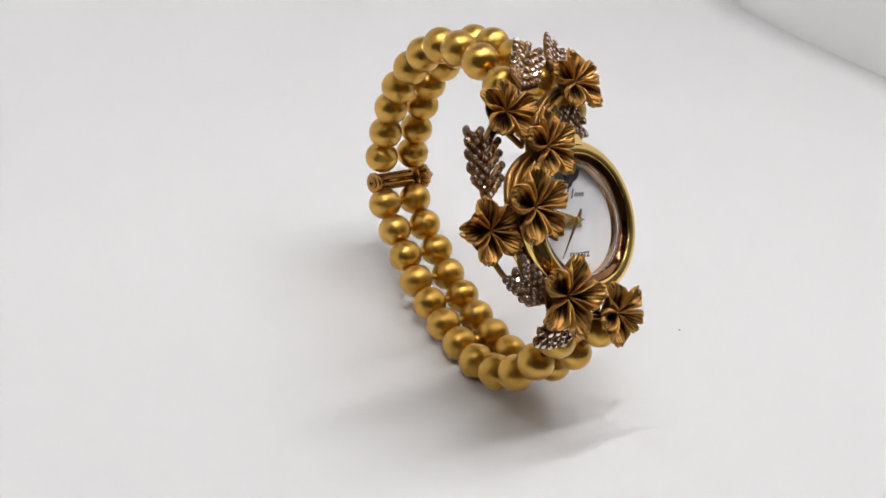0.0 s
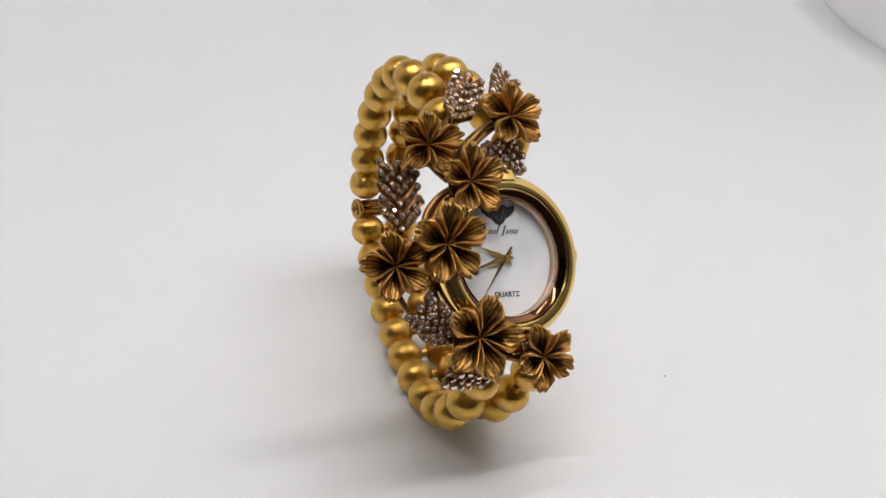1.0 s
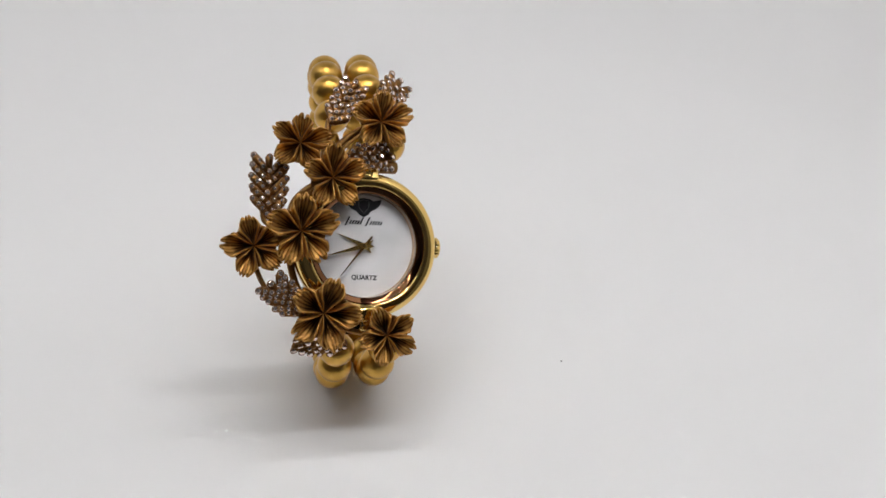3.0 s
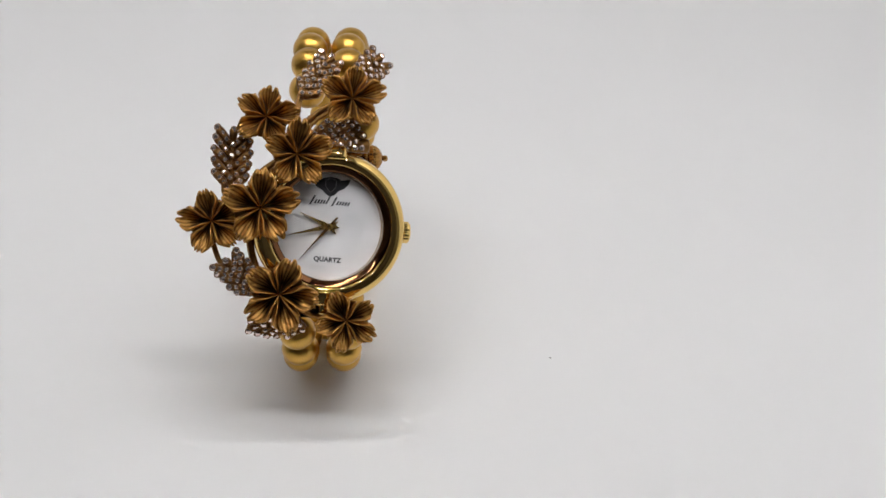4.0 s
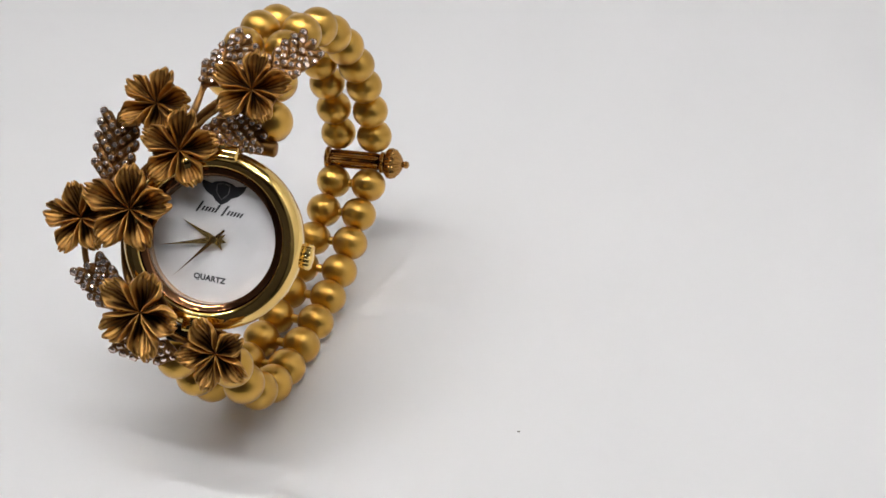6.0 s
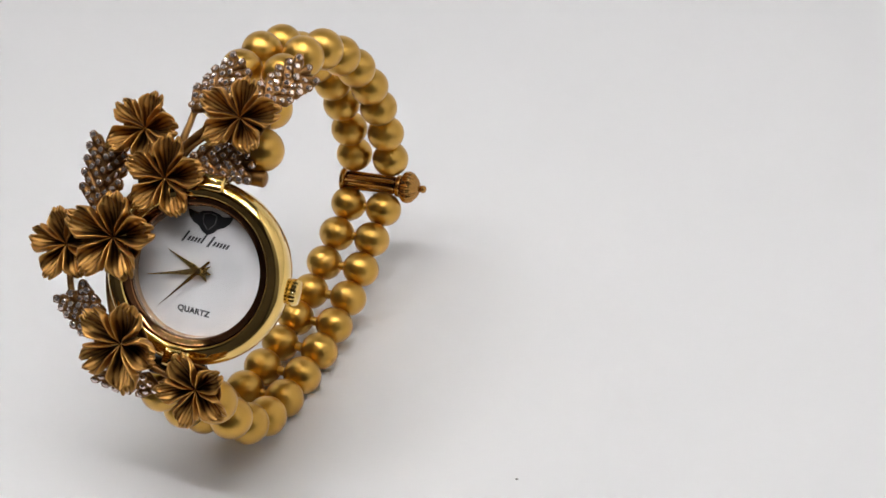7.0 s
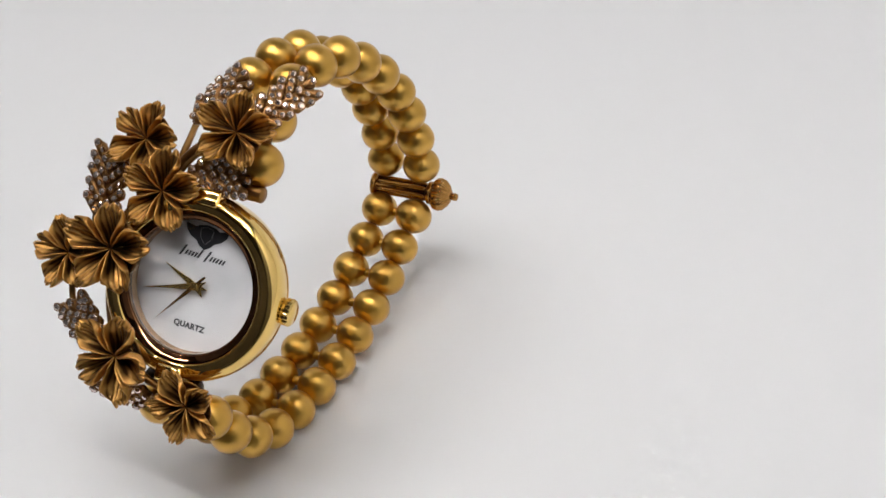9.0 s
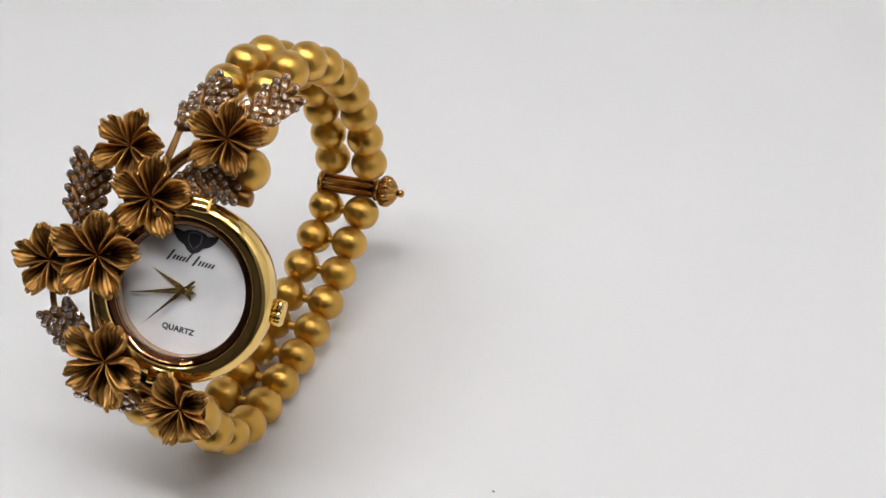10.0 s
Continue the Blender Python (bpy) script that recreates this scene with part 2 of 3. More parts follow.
HEAD = Matrix(((0.98013, 0.05236, 0.19129, HUB.x), (0.12666, 0.57698, -0.80688, HUB.y), (-0.15262, 0.81508, 0.55889, HUB.z), (0, 0, 0, 1)))
DIAL = HEAD @ Matrix.Translation(Vector((-0.55, 0.6, 0)) * MM)

case_profile = [(9.0, -5.0), (12.0, -5.0), (12.9, -4.3), (13.5, -3.2), (13.9, -1.9), (14.12, -0.5), (14.2, 0.8), (14.14, 1.6), (13.98, 2.2), (13.68, 2.7), (13.28, 3.04), (12.85, 3.24),
                (12.45, 3.34), (12.0, 3.36), (11.65, 3.3), (11.42, 3.18), (11.34, 2.95), (11.34, -0.3), (9.0, -0.4)]
case = part("watch_case", lathe([(r * MM, h * MM) for r, h in case_profile], 96, closed=True), POLISHED_GOLD, watch, "polished yellow gold round case", DIAL)
slope = [(11.32, -0.25), (11.32, 2.98), (11.26, 3.03), (11.12, 3.0), (10.9, 2.89), (10.6, 2.72), (10.3, 2.54), (10.18, 2.46), (10.11, 2.36), (10.09, 2.2), (10.09, -0.25)]
part("bezel_ring", lathe([(r * MM, h * MM) for r, h in slope], 96, closed=True), DARKENED_RING, watch, "polished sloping ring inside the bezel, dark reflection in its colour", DIAL)
part("case_back", lathe([(9.05 * MM, -5.3 * MM), (9.05 * MM, -4.6 * MM)], 64), POLISHED_GOLD, case)
dial = part("dial", lathe([(10.06 * MM, -0.6 * MM), (10.06 * MM, 0.0)], 96), PEARL, watch, "white mother-of-pearl dial", DIAL, smooth=False)
part("inner_wall", lathe([(r * MM, h * MM) for r, h in ((10.085, 0.02), (10.085, 2.1), (10.05, 2.15), (10.03, 2.1), (9.98, 0.1), (9.9, 0.02))], 96, closed=True), ROSE_GOLD, watch, "polished rose-gold wall round the dial", DIAL)
crystal = part("crystal", lathe([(9.94 * MM, 1.5 * MM), (9.96 * MM, 1.78 * MM), (9.88 * MM, 1.82 * MM)], 96), GLASS, watch, "clear glass crystal", DIAL, smooth=False)
crystal.visible_shadow = False


def hand(tip_u, tip_v, width, tail, z, name, star=False, mat=HAND_GOLD):
    """A leaf-shaped hand from the hub to its tip, with a notched tail."""
    length = math.hypot(tip_u, tip_v)
    upper = [(length * 0.7, width * 0.3), (length * 0.4, width * 0.62), (length * 0.2, width * 1.0), (0, width * 0.9), (-tail, width * (1.5 if star else 0.6))]
    outline = [(length, 0.0)] + upper + ([(-tail * 0.62, 0.0)] if star else []) + [(x, -y) for x, y in reversed(upper)]
    bm = extrude_outline(bmesh.new(), [(x * MM, y * MM) for x, y in outline], z * MM, (z + 0.16) * MM)
    part(name, bm, mat, dial, m=Matrix.Rotation(math.atan2(tip_v, tip_u), 4, "Z"), smooth=False)


hand(-5.5, 2.4, 0.48, 1.9, 0.35, "hour_hand", True)
hand(-8.5, -2.2, 0.45, 2.0, 0.60, "minute_hand", True)
hand(-5.4, -6.5, 0.3, 2.3, 0.80, "second_hand", mat=ROSE_CLASP)
part("hub_cap", lathe([(0.62 * MM, 0.3 * MM), (0.62 * MM, 0.95 * MM), (0.4 * MM, 1.02 * MM), (0, 1.03 * MM)], 20), POLISHED_GOLD, dial)

# a plain winged shield, plain bars for the brand's lettering, and the word below
wing = [(-3.65, 9.05), (-1.9, 8.75), (-1.35, 9.1), (0, 9.35), (1.35, 9.1), (1.9, 8.75), (3.65, 9.05), (3.3, 8.0), (2.5, 7.2), (1.5, 6.75), (0.95, 6.1), (0, 5.55),
        (-0.95, 6.1), (-1.5, 6.75), (-2.5, 7.2), (-3.3, 8.0)]
part("logo", extrude_outline(bmesh.new(), [(x * MM, y * MM) for x, y in wing], 0.004 * MM, 0.06 * MM), LOGO_GREY, dial, "dark grey winged shield emblem", smooth=False)
shield = [(-1.05, 8.7), (0, 9.0), (1.05, 8.7), (0.95, 7.4), (0, 6.35), (-0.95, 7.4)]
bm = bmesh.new()
for k, a in enumerate(shield):
    b = shield[(k + 1) % len(shield)]
    tube(mm([(a[0], a[1], 0.1), ((a[0] + b[0]) / 2, (a[1] + b[1]) / 2, 0.1), (b[0], b[1], 0.1)]), 0.07 * MM, n=4, sides=6, bm=bm)
part("logo_outline", bm, LOGO_LINE, dial, "thin grey outline of the shield")
part("logo_shield", extrude_outline(bmesh.new(), [(x * MM, y * MM) for x, y in shield], 0.064 * MM, 0.1 * MM), LOGO_DARK, dial, smooth=False)
bm = bmesh.new()
for x0, strokes in ((-3.75, "TxxxxL"), (0.35, "Txxxxx")):
    x = x0
    for k, kind in enumerate(strokes):
        low, high = (3.85, 5.6) if kind == "T" else (4.15, 5.5 if kind == "L" else 4.9)
        wide = 0.36 if kind == "T" else 0.34
        drop = -0.03 * x
        outline = [(x + 0.5 * (y - 4.15) + dx, y + drop) for y, dx in ((low, 0), (low, wide), (high, wide), (high, 0))]
        extrude_outline(bm, [(a * MM, b * MM) for a, b in outline], 0.004 * MM, 0.03 * MM)
        x += 0.75 if kind == "T" else 0.52
part("brand_bars", bm, INK, dial, "black bars of lettering", smooth=False)
word = bpy.data.curves.new("dial_word", "FONT")
word.body, word.size, word.align_x, word.extrude = "QUARTZ", 1.22 * MM, "CENTER", 0.012 * MM
word.space_character, word.offset = 1.06, 0.055 * MM
holder = bpy.data.objects.new("dial_word", word)
word_mesh = bpy.data.meshes.new_from_object(holder)
bpy.data.objects.remove(holder)
word_mesh.materials.clear()
word_mesh.materials.append(INK)
part("dial_word", word_mesh, INK, dial, "black printed word QUARTZ", Matrix.Translation(Vector((0.1, -6.55, 0.02)) * MM) @ Matrix.Rotation(math.radians(-2), 4, "Z"))

# crown with its ridged rim
crown_m = DIAL @ Matrix.Translation(Vector((0, -0.2, -1.0)) * MM) @ Matrix.Rotation(math.pi / 2, 4, "Y")
part("crown", lathe([(r * MM, h * MM) for r, h in ((0.8, 13.2), (0.8, 13.95), (1.7, 14.0), (1.95, 14.2), (1.95, 15.3), (1.7, 15.6), (0, 15.75))], 72,
                    ripple=lambda a, k: 1 + (0.06 * math.copysign(1, math.cos(18 * a)) if k in (3, 4) else 0)), POLISHED_GOLD, watch, "ridged gold crown", crown_m)

# lugs and end bars that carry the strands
lug_tilt = Matrix.Translation((0, 12.5 * MM, 2 * MM)) @ Matrix.Rotation(math.radians(-26), 4, "X") @ Matrix.Translation((0, -12.5 * MM, -2 * MM))
for sv in (1, -1):
    bm = bmesh.new()
    add_box(bm, -1.9 * MM, 2.2 * MM, 11.9 * MM, 14.6 * MM, 0.4 * MM, 3.7 * MM, 0.5 * MM)
    add_box(bm, -1.2 * MM, 1.2 * MM, 13.6 * MM, 16.4 * MM, -1.8 * MM, 1.9 * MM, 0.4 * MM)
    part("lug", bm, POLISHED_GOLD, watch, m=DIAL @ (lug_tilt if sv > 0 else Matrix.Rotation(math.pi, 4, "Z")))
    e, rb = (6.4, 1.3) if sv > 0 else (4.6, 1.5)
    bar = lathe([(r * MM, h * MM) for r, h in ((0, -e), (rb - 0.3, -e + 0.1), (rb, -e + 0.4), (rb, e - 0.4), (rb - 0.3, e - 0.1), (0, e))], 24)
    part("end_bar", bar, ANTIQUE_STEM if sv > 0 else DARK_END, watch, "gold end bar of the bead strands",
         HEAD @ Matrix.Translation(Vector((0.2 if sv > 0 else -1.6, 16.2 if sv > 0 else -15.1, -1.3)) * MM) @ Matrix.Rotation(math.pi / 2, 4, "Y"))

# ---- bead strands ----
R_BEAD = 3.5
LOWER_YZ = [(18.4, 16.4), (12.8, 12.9), (7.05, 9.8), (1.2, 7.1), (-5.0, 5.3), (-11.2, 4.0), (-17.7, 3.5), (-24.1, 3.5), (-30.8, 5.4), (-36.3, 8.8), (-40.7, 14.2), (-44.8, 21.6)]
UPPER_YZ = [(22.6, 25.5), (22.1, 31.5), (20.8, 37.7), (18.8, 43.2), (14.6, 49.1), (10.1, 53.7), (4.8, 57.5), (-1.5, 59.2), (-8.5, 59.4), (-15.7, 57.6), (-22.8, 54.4)]
LOWER_X = ([-2.6, -3.0, -3.4, -3.9, -4.2, -4.5, -4.8, -5.0, -5.2, -5.1, -4.9, -4.8], [4.9, 4.5, 4.4, 4.1, 3.9, 3.6, 3.3, 3.0, 3.4, 3.5, 3.8, 4.8])
UPPER_X = ([-2.1, -2.2, -2.4, -2.5, -2.9, -3.2, -3.2, -3.4, -3.3, -3.3], [5.6, 5.5, 5.3, 5.0, 5.0, 4.7, 4.5, 4.2, 4.3, 5.4, 7.1])
ball = [(0.55, -0.925 * R_BEAD), (0.75, -0.925 * R_BEAD)]
ball += [(R_BEAD * math.sin(math.pi * k / 24), -0.95 * R_BEAD * math.cos(math.pi * k / 24)) for k in range(2, 23)]
ball += [(0.75, 0.925 * R_BEAD), (0.55, 0.925 * R_BEAD)]
bead_mesh = mesh_of(lathe([(r * MM, h * MM) for r, h in ball], 44), "bead", SATIN_GOLD)
rng = random.Random(4)
for yz, xs in ((LOWER_YZ, LOWER_X), (UPPER_YZ, UPPER_X)):
    rows_lr = []
    for side in xs:
        places = mm([(x, y, z) for x, (y, z) in zip(side, yz)])
        rows_lr.append(places)
        for k, p in enumerate(places):
            way = places[min(k + 1, len(places) - 1)] - places[max(k - 1, 0)]
            part("bead", bead_mesh, SATIN_GOLD, watch, m=frame_matrix(p, way, (1, 0, 0)) @ Matrix.Rotation(rng.uniform(0, 6.28), 4, "Z"))
        part("wire", tube(places, 0.7 * MM, n=60, sides=8), ANTIQUE_STEM, watch)
    for a, b in list(zip(*rows_lr))[:8 if yz is LOWER_YZ else 0]:
        part("link", tube([a, a.lerp(b, 0.35), a.lerp(b, 0.65), b], 0.85 * MM, n=8, sides=10), SATIN_GOLD, watch)

# ---- clasp ----
CLASP = frame_matrix(Vector((0.3, 21.6, 20.0)) * MM, (11.6, 1.9, -1.1), (0, 0, 1))
clasp = part("clasp", lathe([(r * MM, h * MM) for r, h in ((0.5, -4.7), (0.7, -5.15), (2.0, -5.15), (2.25, -4.95), (2.25, -4.45), (2.0, -4.2), (1.1, -4.1), (1.1, 5.9), (1.9, 6.0), (2.2, 6.25), (2.2, 6.85), (1.9, 7.1))], 32),
             ROSE_CLASP, watch, "gold tube clasp with ridged end cap", CLASP)
for a in (30, 90, 150, 210, 270, 330):
    m = Matrix.Rotation(math.radians(a), 4, "Z")
    part("rail", tube([m @ Vector((1.4 * MM, 0, h * MM)) for h in (-4.6, 0.0, 6.5)], 0.46 * MM, n=8, sides=8), ROSE_CLASP, clasp)
part("end_ring", lathe([((0.95 + 0.2 * math.cos(a)) * MM, (-5.2 + 0.2 * math.sin(a)) * MM) for a in (2 * math.pi * k / 8 for k in range(8))], 24, closed=True), ROSE_CLASP, clasp)
cap = [(1.2, 6.9), (2.1, 7.0), (2.75, 7.6), (2.9, 8.4), (2.65, 9.3), (1.9, 10.1), (1.1, 10.6), (0.65, 10.8)]
part("end_cap", lathe([(r * MM, h * MM) for r, h in cap], 84, ripple=lambda a, k: 1 + (0.17 * abs(math.sin(8 * a)) - 0.08 if 0 < k < 7 else 0)), ROSE_CLASP, clasp,
     "melon-ridged gold end cap")
part("tip", lathe([(r * MM, h * MM) for r, h in ((0.3, 10.5), (0.66, 10.9), (0.78, 11.4), (0.6, 11.9), (0, 12.1))], 20), ROSE_CLASP, clasp)


# ---- flowers ----
def smoothstep(a, b, x):
    f = min(1.0, max(0.0, (x - a) / (b - a)))
    return f * f * (3 - 2 * f)


def petal_mesh(seed):
    """One petal of unit length along x: plain rolled lips down both sides, a deep cup between them, a fluted and scalloped outer edge."""
    rnd = random.Random(seed)
    ph, ph2, skew = rnd.uniform(0, 6.28), rnd.uniform(0, 6.28), rnd.uniform(-0.03, 0.03)
    notch = rnd.uniform(-0.12, 0.12)
    ns, nq = 24, 81
    top, low, place = [], [], {}
    bm = bmesh.new()
    for i in range(ns):
        s = (i / (ns - 1)) ** 0.9
        half = 0.012 + 0.635 * s - 0.31 * s ** 4
        lip_from = min(0.86, max(0.55, 1 - 0.09 / half))
        ta, tb = [], []
        for j in range(nq):
            q = 2 * j / (nq - 1) - 1
            a = abs(q)
            blade = min(1.0, a / lip_from)
            lip = max(0.0, (a - lip_from) / (1 - lip_from))
            across = math.copysign(0.7 * blade + 0.3 * lip, q)
            phase = 27.0 * across + 0.5 * math.sin(2.4 * q + ph2)
            scallop = math.sqrt(abs(math.cos(0.17 * phase + 0.4 * ph)))
            end = 0.95 - 0.26 * a ** 2.3 - 0.09 * a ** 8 + 0.13 * scallop - 0.10 * math.exp(-((q - notch) / 0.07) ** 2)
            x = s * (1 - (1 - end) * s ** 1.8) + 0.02
            y = q * half + skew * s * s
            rise = -0.30 * max(0.0, 1 - s / 0.6) ** 1.4 - 0.15 * max(0.0, (s - 0.6) / 0.4) ** 2
            cup = -0.31 * (1 - blade ** 2.2) * math.sin(math.pi * min(1.0, s / 0.88)) ** 0.8
            fold = (0.085 * math.sin(math.pi * min(1.0, 0.12 + 0.75 * lip)) if lip > 0 else 0.0) * smoothstep(0.04, 0.2, s) * (1 - smoothstep(0.62, 0.9, s))
            fold -= 0.16 * lip ** 3 * (1 - smoothstep(0.55, 0.85, s)) * smoothstep(0.1, 0.3, s)
            ruffle = 0.05 * s ** 5 * (2 * scallop - 1) + 0.07 * s ** 3 * math.sin(2.6 * q + ph)
            vein = 0.009 * smoothstep(0.42, 0.8, s) * math.cos(phase) * (1 - smoothstep(0.0, 0.6, lip) * (1 - smoothstep(0.75, 0.95, s)))
            z = rise + cup + fold + ruffle + vein
            ta.append(bm.verts.new((x, y, z)))
            tb.append(bm.verts.new((x - 0.012 * s, y * 0.985, z - vein * 0.5 - 0.05)))
            place[ta[-1]] = place[tb[-1]] = (s, 0.5 + 0.5 * across)
        top.append(ta)
        low.append(tb)
    for i in range(ns - 1):
        for j in range(nq - 1):
            bm.faces.new((top[i][j], top[i + 1][j], top[i + 1][j + 1], top[i][j + 1]))
            bm.faces.new((low[i][j], low[i][j + 1], low[i + 1][j + 1], low[i + 1][j]))
        for j in (0, nq - 1):
            bm.faces.new((top[i][j], low[i][j], low[i + 1][j], top[i + 1][j]))
    for i in (0, ns - 1):
        for j in range(nq - 1):
            bm.faces.new((top[i][j], top[i][j + 1], low[i][j + 1], low[i][j]))
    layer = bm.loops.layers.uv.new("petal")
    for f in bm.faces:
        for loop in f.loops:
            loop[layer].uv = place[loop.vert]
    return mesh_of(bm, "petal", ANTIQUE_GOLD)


PETALS = [petal_mesh(k) for k in range(5)]
calyx_mesh = mesh_of(lathe([(0.0, -0.80), (0.10, -0.78), (0.20, -0.72), (0.36, -0.62), (0.54, -0.50), (0.72, -0.37), (0.71, -0.34), (0.54, -0.44), (0.36, -0.54), (0.15, -0.62), (0.0, -0.64)], 24), "calyx", ANTIQUE_STEM)


def flower(u, v, w, normal, radius, turn, seed):
    """A five-petalled flower; (u, v, w) is its hollow centre on the watch head."""
    n = Vector(normal).normalized()
    m = HEAD @ frame_matrix((Vector((u, v, w)) + 0.34 * radius * n) * MM, n, (1, 0, 0)) @ Matrix.Scale(radius * MM, 4)
    rnd = random.Random(seed)
    whole = part("flower", calyx_mesh, ANTIQUE_GOLD, watch, "antique bronze-gold five-petalled flower", m)
    for k in range(5):
        turn_m = Matrix.Rotation(math.radians(turn + 72 * k + rnd.uniform(-3, 3)), 4, "Z") @ Matrix.Rotation(math.radians(rnd.uniform(-4, 4)), 4, "Y")
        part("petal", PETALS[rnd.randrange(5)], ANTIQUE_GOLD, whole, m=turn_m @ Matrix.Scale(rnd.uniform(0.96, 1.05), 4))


flower(2.1, 24.6, 3.0, (0.0, 0.12, 0.99), 5.8, 88, 1)
flower(-13.2, 20.2, 0.3, (-0.19, 0.22, 0.96), 5.6, 78, 2)
flower(-7.6, 13.5, 3.0, (0.03, 0.05, 1.0), 6.0, 91, 3)
flower(-13.7, 3.2, 3.6, (-0.02, 0.0, 0.99), 6.6, 92, 4)
flower(-22.1, 0.4, 0.8, (-0.15, -0.08, 0.98), 5.75, 106, 5)
flower(-9.4, -12.3, 3.7, (-0.12, -0.2, 0.97), 6.7, 73, 6)
flower(3.3, -16.6, 3.2, (-0.05, -0.25, 0.96), 5.7, 47, 7)

# ---- stems ----
STEMS = [
    ([(-8.0, 13.2, 1.0), (-12.0, 9.5, -0.4), (-14.6, 4.0, -0.6), (-15.0, -2.0, -0.6), (-13.4, -8.0, -0.2), (-10.0, -12.7, 1.4)], 0.82),
    ([(-22.7, 0.5, -1.4), (-21.6, -3.5, -0.6), (-19.8, -7.5, 0.2), (-15.5, -11.6, 0.6)], 0.55),
    ([(-22.7, 0.5, -1.6), (-19.0, 2.4, -0.6), (-14.5, 3.0, 1.2)], 0.6),
    ([(-20.2, 8.0, -1.4), (-19.6, 5.0, -1.2), (-16.0, 3.2, 0.2)], 0.55),
    ([(-13.7, 20.0, -1.6), (-12.0, 17.0, -1.4), (-9.5, 14.0, -0.6)], 0.65),
    ([(-8.6, 13.0, 0.4), (-11.6, 11.4, -0.4), (-14.2, 8.8, -0.8), (-15.8, 4.6, -0.4)], 0.8),
    ([(-13.7, 20.0, -1.6), (-17.0, 16.2, -1.8), (-19.6, 13.0, -1.6)], 0.5),
    ([(-9.5, 12.0, 0.4), (-8.0, 17.0, -0.6), (-7.4, 21.0, -1.6), (-7.0, 25.5, -2.8)], 0.6),
    ([(-9.0, 12.4, 0.8), (-6.5, 18.6, 0.4), (-2.6, 22.6, 1.0), (1.7, 24.3, 1.4)], 0.62),
    ([(-8.1, 13.2, 1.2), (-5.0, 16.0, 0.9), (-1.0, 17.2, 0.7), (3.5, 17.2, 0.4)], 0.5),
    ([(1.7, 24.3, 0.6), (3.6, 27.2, -2.6), (6.0, 30.6, -4.8)], 0.5),
    ([(-10.4, -12.7, 1.2), (-5.0, -15.2, 0.6), (0.0, -16.6, 0.5), (3.2, -17.4, 0.8)], 0.62),
    ([(-10.4, -12.7, 0.6), (-10.6, -16.0, -0.2), (-9.0, -18.6, -0.8)], 0.55),
    ([(-0.6, -14.6, 0.0), (1.2, -16.0, 0.2), (3.2, -17.4, 0.8)], 0.7),
    ([(-9.0, 12.4, 0.4), (-5.0, 15.2, -0.2), (-1.0, 16.0, -0.8)], 0.6),
]
for path, r in STEMS:
    part("stem", tube(mm(path), r * MM, r * 0.8 * MM, n=26), ANTIQUE_STEM, watch, m=HEAD)

BLADES = [
    ([(-8.2, 15.0, 0.2), (-5.6, 19.4, -0.2), (-2.0, 22.4, 0.4), (1.2, 24.0, 1.0)], 1.5),
    ([(-8.6, 14.5, -0.4), (-8.0, 18.5, -1.2), (-7.4, 22.5, -2.2), (-6.6, 25.5, -3.2)], 1.1),
    ([(-9.4, 11.0, -0.6), (-12.4, 8.6, -0.8), (-14.6, 3.6, -0.8), (-15.0, -2.0, -0.8)], 1.0),
]
for path, r in BLADES:
    part("leaf_blade", tube(mm(path), r * MM, r * 0.7 * MM, n=26, sides=12, flat=0.35), ANTIQUE_STEM, watch, "flat dark bronze leaf blade", HEAD)

# ---- stone-set leaf sprays ----
bm = bmesh.new()
rings = []
for radius, height, turn in ((0.5, 0.40, 0.0), (0.80, 0.26, 0.39), (1.0, 0.0, 0.0)):
    rings.append([bm.verts.new((math.cos(a + turn) * radius, math.sin(a + turn) * radius, height)) for a in (2 * math.pi * k / 8 for k in range(8))])
point = bm.verts.new((0, 0, -0.7))
bm.faces.new(rings[0])
for k in range(8):
    j = (k + 1) % 8
    bm.faces.new((rings[0][k], rings[1][k], rings[0][j]))
    bm.faces.new((rings[1][k], rings[1][j], rings[0][j]))
    bm.faces.new((rings[1][k], rings[2][j], rings[1][j]))
    bm.faces.new((rings[1][k], rings[2][k], rings[2][j]))
    bm.faces.new((rings[2][j], rings[2][k], point))
stone_mesh = mesh_of(bm, "stone", STONE, False)


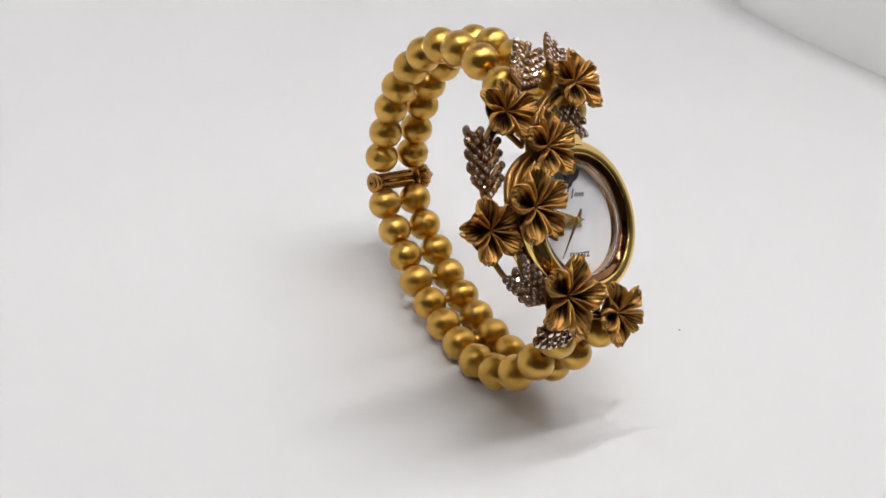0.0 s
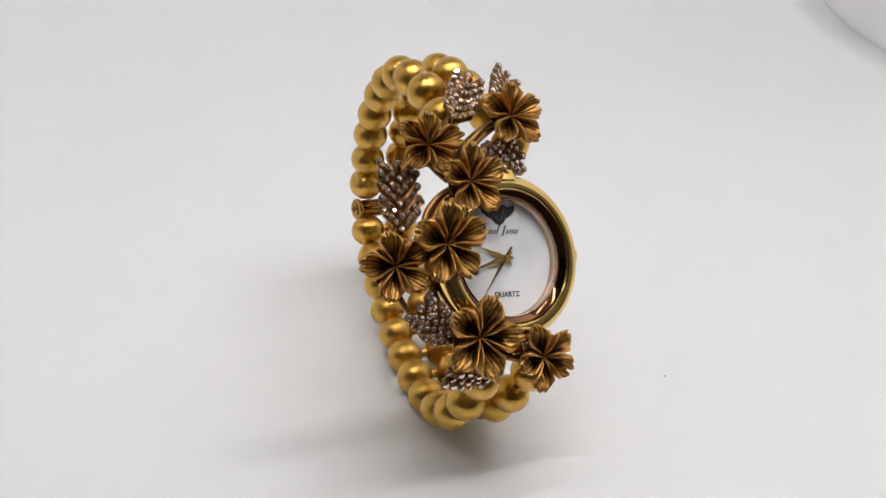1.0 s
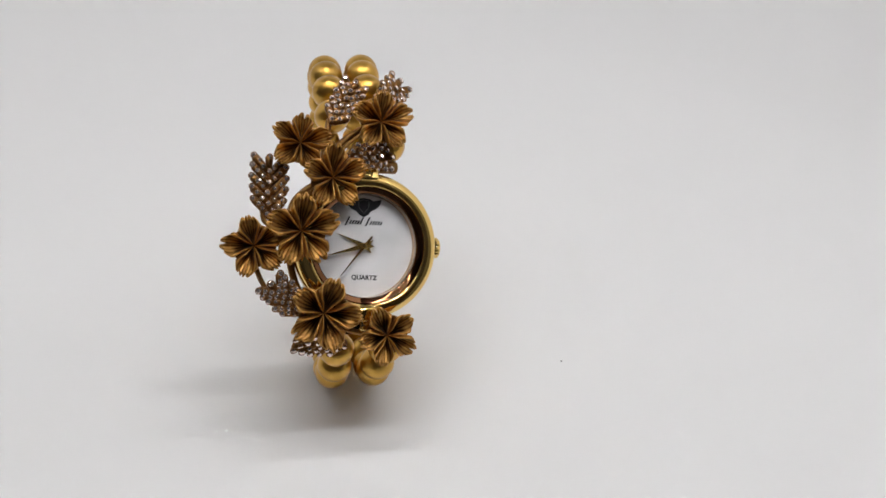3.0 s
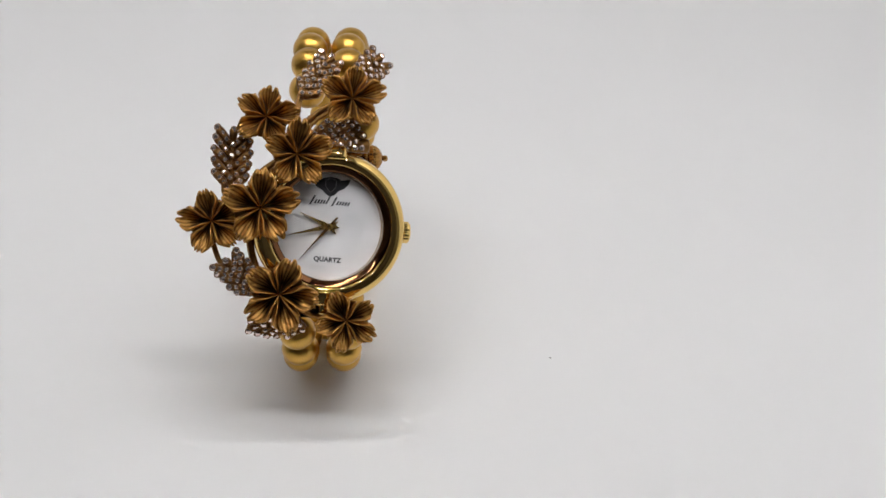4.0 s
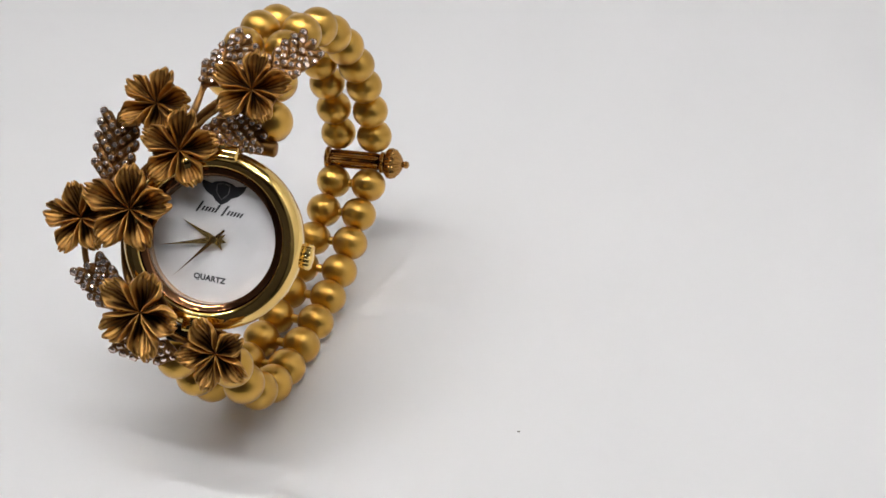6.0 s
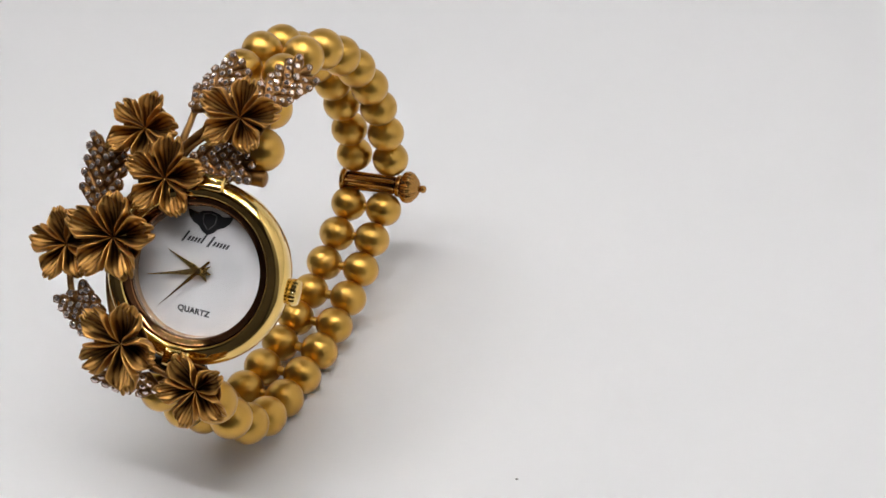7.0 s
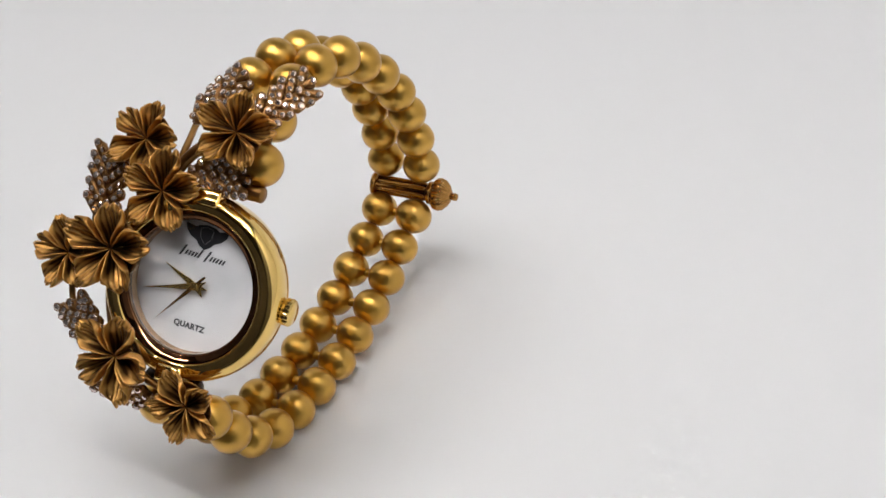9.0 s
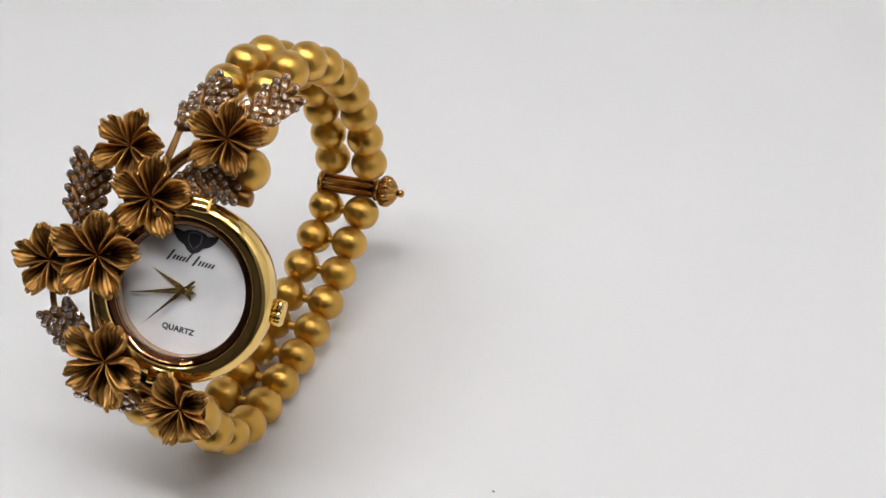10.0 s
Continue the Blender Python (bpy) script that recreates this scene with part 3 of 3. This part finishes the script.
def spray(base, tip, normal, half, count, seed, bend=0.0, plate=0.85):
    """A leaf of long rounded trays in pairs along a rib, each tray rimmed and filled with a row of claw-set stones."""
    base, tip = Vector(base), Vector(tip)
    rnd = random.Random(seed)
    m = HEAD @ frame_matrix(base * MM, normal, tip - base)
    along = (tip - base).length
    spots = []
    bm = tube(mm([(0, 0, -0.3), (along * 0.5, 0, bend - 0.2), (along * 0.95, 0, -0.2)]), 0.8 * MM, 0.55 * MM, n=12, sides=8)
    outline = []
    for k in range(24):
        a = 2 * math.pi * k / 24
        outline.append(((along * (0.46 + 0.4 * math.cos(a))) * MM, half * plate * 0.55 * math.sin(a) * MM))
    extrude_outline(bm, outline, -0.95 * MM, -0.5 * MM)
    arms = []
    for k in range(count):
        f = (k + 0.2) / count
        reach = half * (1.12 + 0.45 * math.sin(math.pi * (0.2 + 0.65 * f)))
        for s in (1, -1):
            arms.append((f * along * 0.84 + (0.4 if s > 0 else 0.0), s, reach, bend * 4 * f * (1 - f)))
    arms.append((along * 0.80, 0, along * 0.2, 0.0))
    for x, s, reach, z in arms:
        d = Vector((0.86 + rnd.uniform(-0.08, 0.08), s * 0.8, 0)).normalized() if s else Vector((1, 0, 0))
        w = 0.95
        side = Vector((-d.y, d.x, 0))
        root = Vector((x, 0, z))
        end = root + d * reach + Vector((0, 0, rnd.uniform(-0.15, 0.25)))
        tube([root * MM, root.lerp(end, 0.5) * MM + Vector((0, 0, 0.0001)), end * MM], 0.7 * MM, w * MM, n=8, sides=10, bm=bm, flat=0.75)
        stones = max(1, int(reach / 1.25))
        for c in range(stones):
            g = 1.0 - (c + 0.14) / (stones + 0.3)
            spots.append((root.lerp(end, g) + Vector((0, 0, 0.62)) + side * rnd.uniform(-0.12, 0.12), 0.64 - 0.04 * c))
    for k in range(count):
        spots.append((Vector(((k + 0.4) / count * along * 0.86, rnd.uniform(-0.2, 0.2), bend + 0.75)), 0.6))
    for p, r in spots:
        lathe([(q * r * MM, h * r * MM) for q, h in ((0.75, -1.0), (1.0, -0.45), (1.1, 0.0), (1.08, 0.1), (1.0, 0.08))], 10, m=Matrix.Translation(p * MM), bm=bm)
        a0 = rnd.uniform(0, 1.57)
        for k in range(4):
            a = a0 + k * math.pi / 2
            c = p + Vector((math.cos(a), math.sin(a), 0.14)) * r
            bmesh.ops.create_icosphere(bm, subdivisions=1, radius=0.17 * r * MM, matrix=Matrix.Translation(c * MM))
    leaf = part("leaf_spray", bm, OLD_SETTING, watch, "oxidised bronze leaf set with clear stones", m)
    for p, r in spots:
        lean = Euler((rnd.uniform(-0.45, 0.45), rnd.uniform(-0.45, 0.45), rnd.uniform(0, 6))).to_matrix().to_4x4()
        part("stone", stone_mesh, STONE, leaf, m=Matrix.Translation(p * MM) @ lean @ Matrix.Scale(r * rnd.uniform(0.86, 1.04) * MM, 4))
    return leaf


spray((-19.1, 5.6, -1.2), (-19.0, 17.6, -0.4), (-0.12, 0.0, 1), 3.1, 5, 11)
spray((-7.0, 24.2, -0.8), (-0.6, 31.8, -5.2), (-0.25, 0.45, 0.86), 2.5, 5, 12)
spray((2.6, 26.4, -1.0), (8.5, 34.0, -6.0), (0.2, 0.4, 0.9), 2.5, 5, 13)
spray((-5.0, 17.4, 1.0), (5.0, 18.0, 0.4), (0.0, 0.05, 1), 2.5, 5, 14)
spray((-12.6, -12.8, 1.6), (-19.4, -7.1, 4.2), (-0.1, -0.15, 1), 2.7, 5, 15)
spray((-3.6, -18.6, -0.6), (-14.2, -17.4, 0.4), (0.0, -0.6, 0.8), 2.4, 5, 16, plate=0.9)

# ---- dust on the sheet ----
bm = bmesh.new()
bmesh.ops.create_icosphere(bm, subdivisions=2, radius=0.2 * MM)
grain = random.Random(8)
for v in bm.verts:
    v.co = Vector((v.co.x * 1.35, v.co.y, v.co.z * 0.6)) * grain.uniform(0.8, 1.15)
DUST = material("dust_grey", (0.26, 0.25, 0.24), 0.85, vary=0.2, scale=900)
tagged(part("dust_speck", bm, DUST, m=Matrix.Translation(Vector((47.1, -27.2, 0.11)) * MM)), "tiny grey dust speck lying on white sheet", "dust")
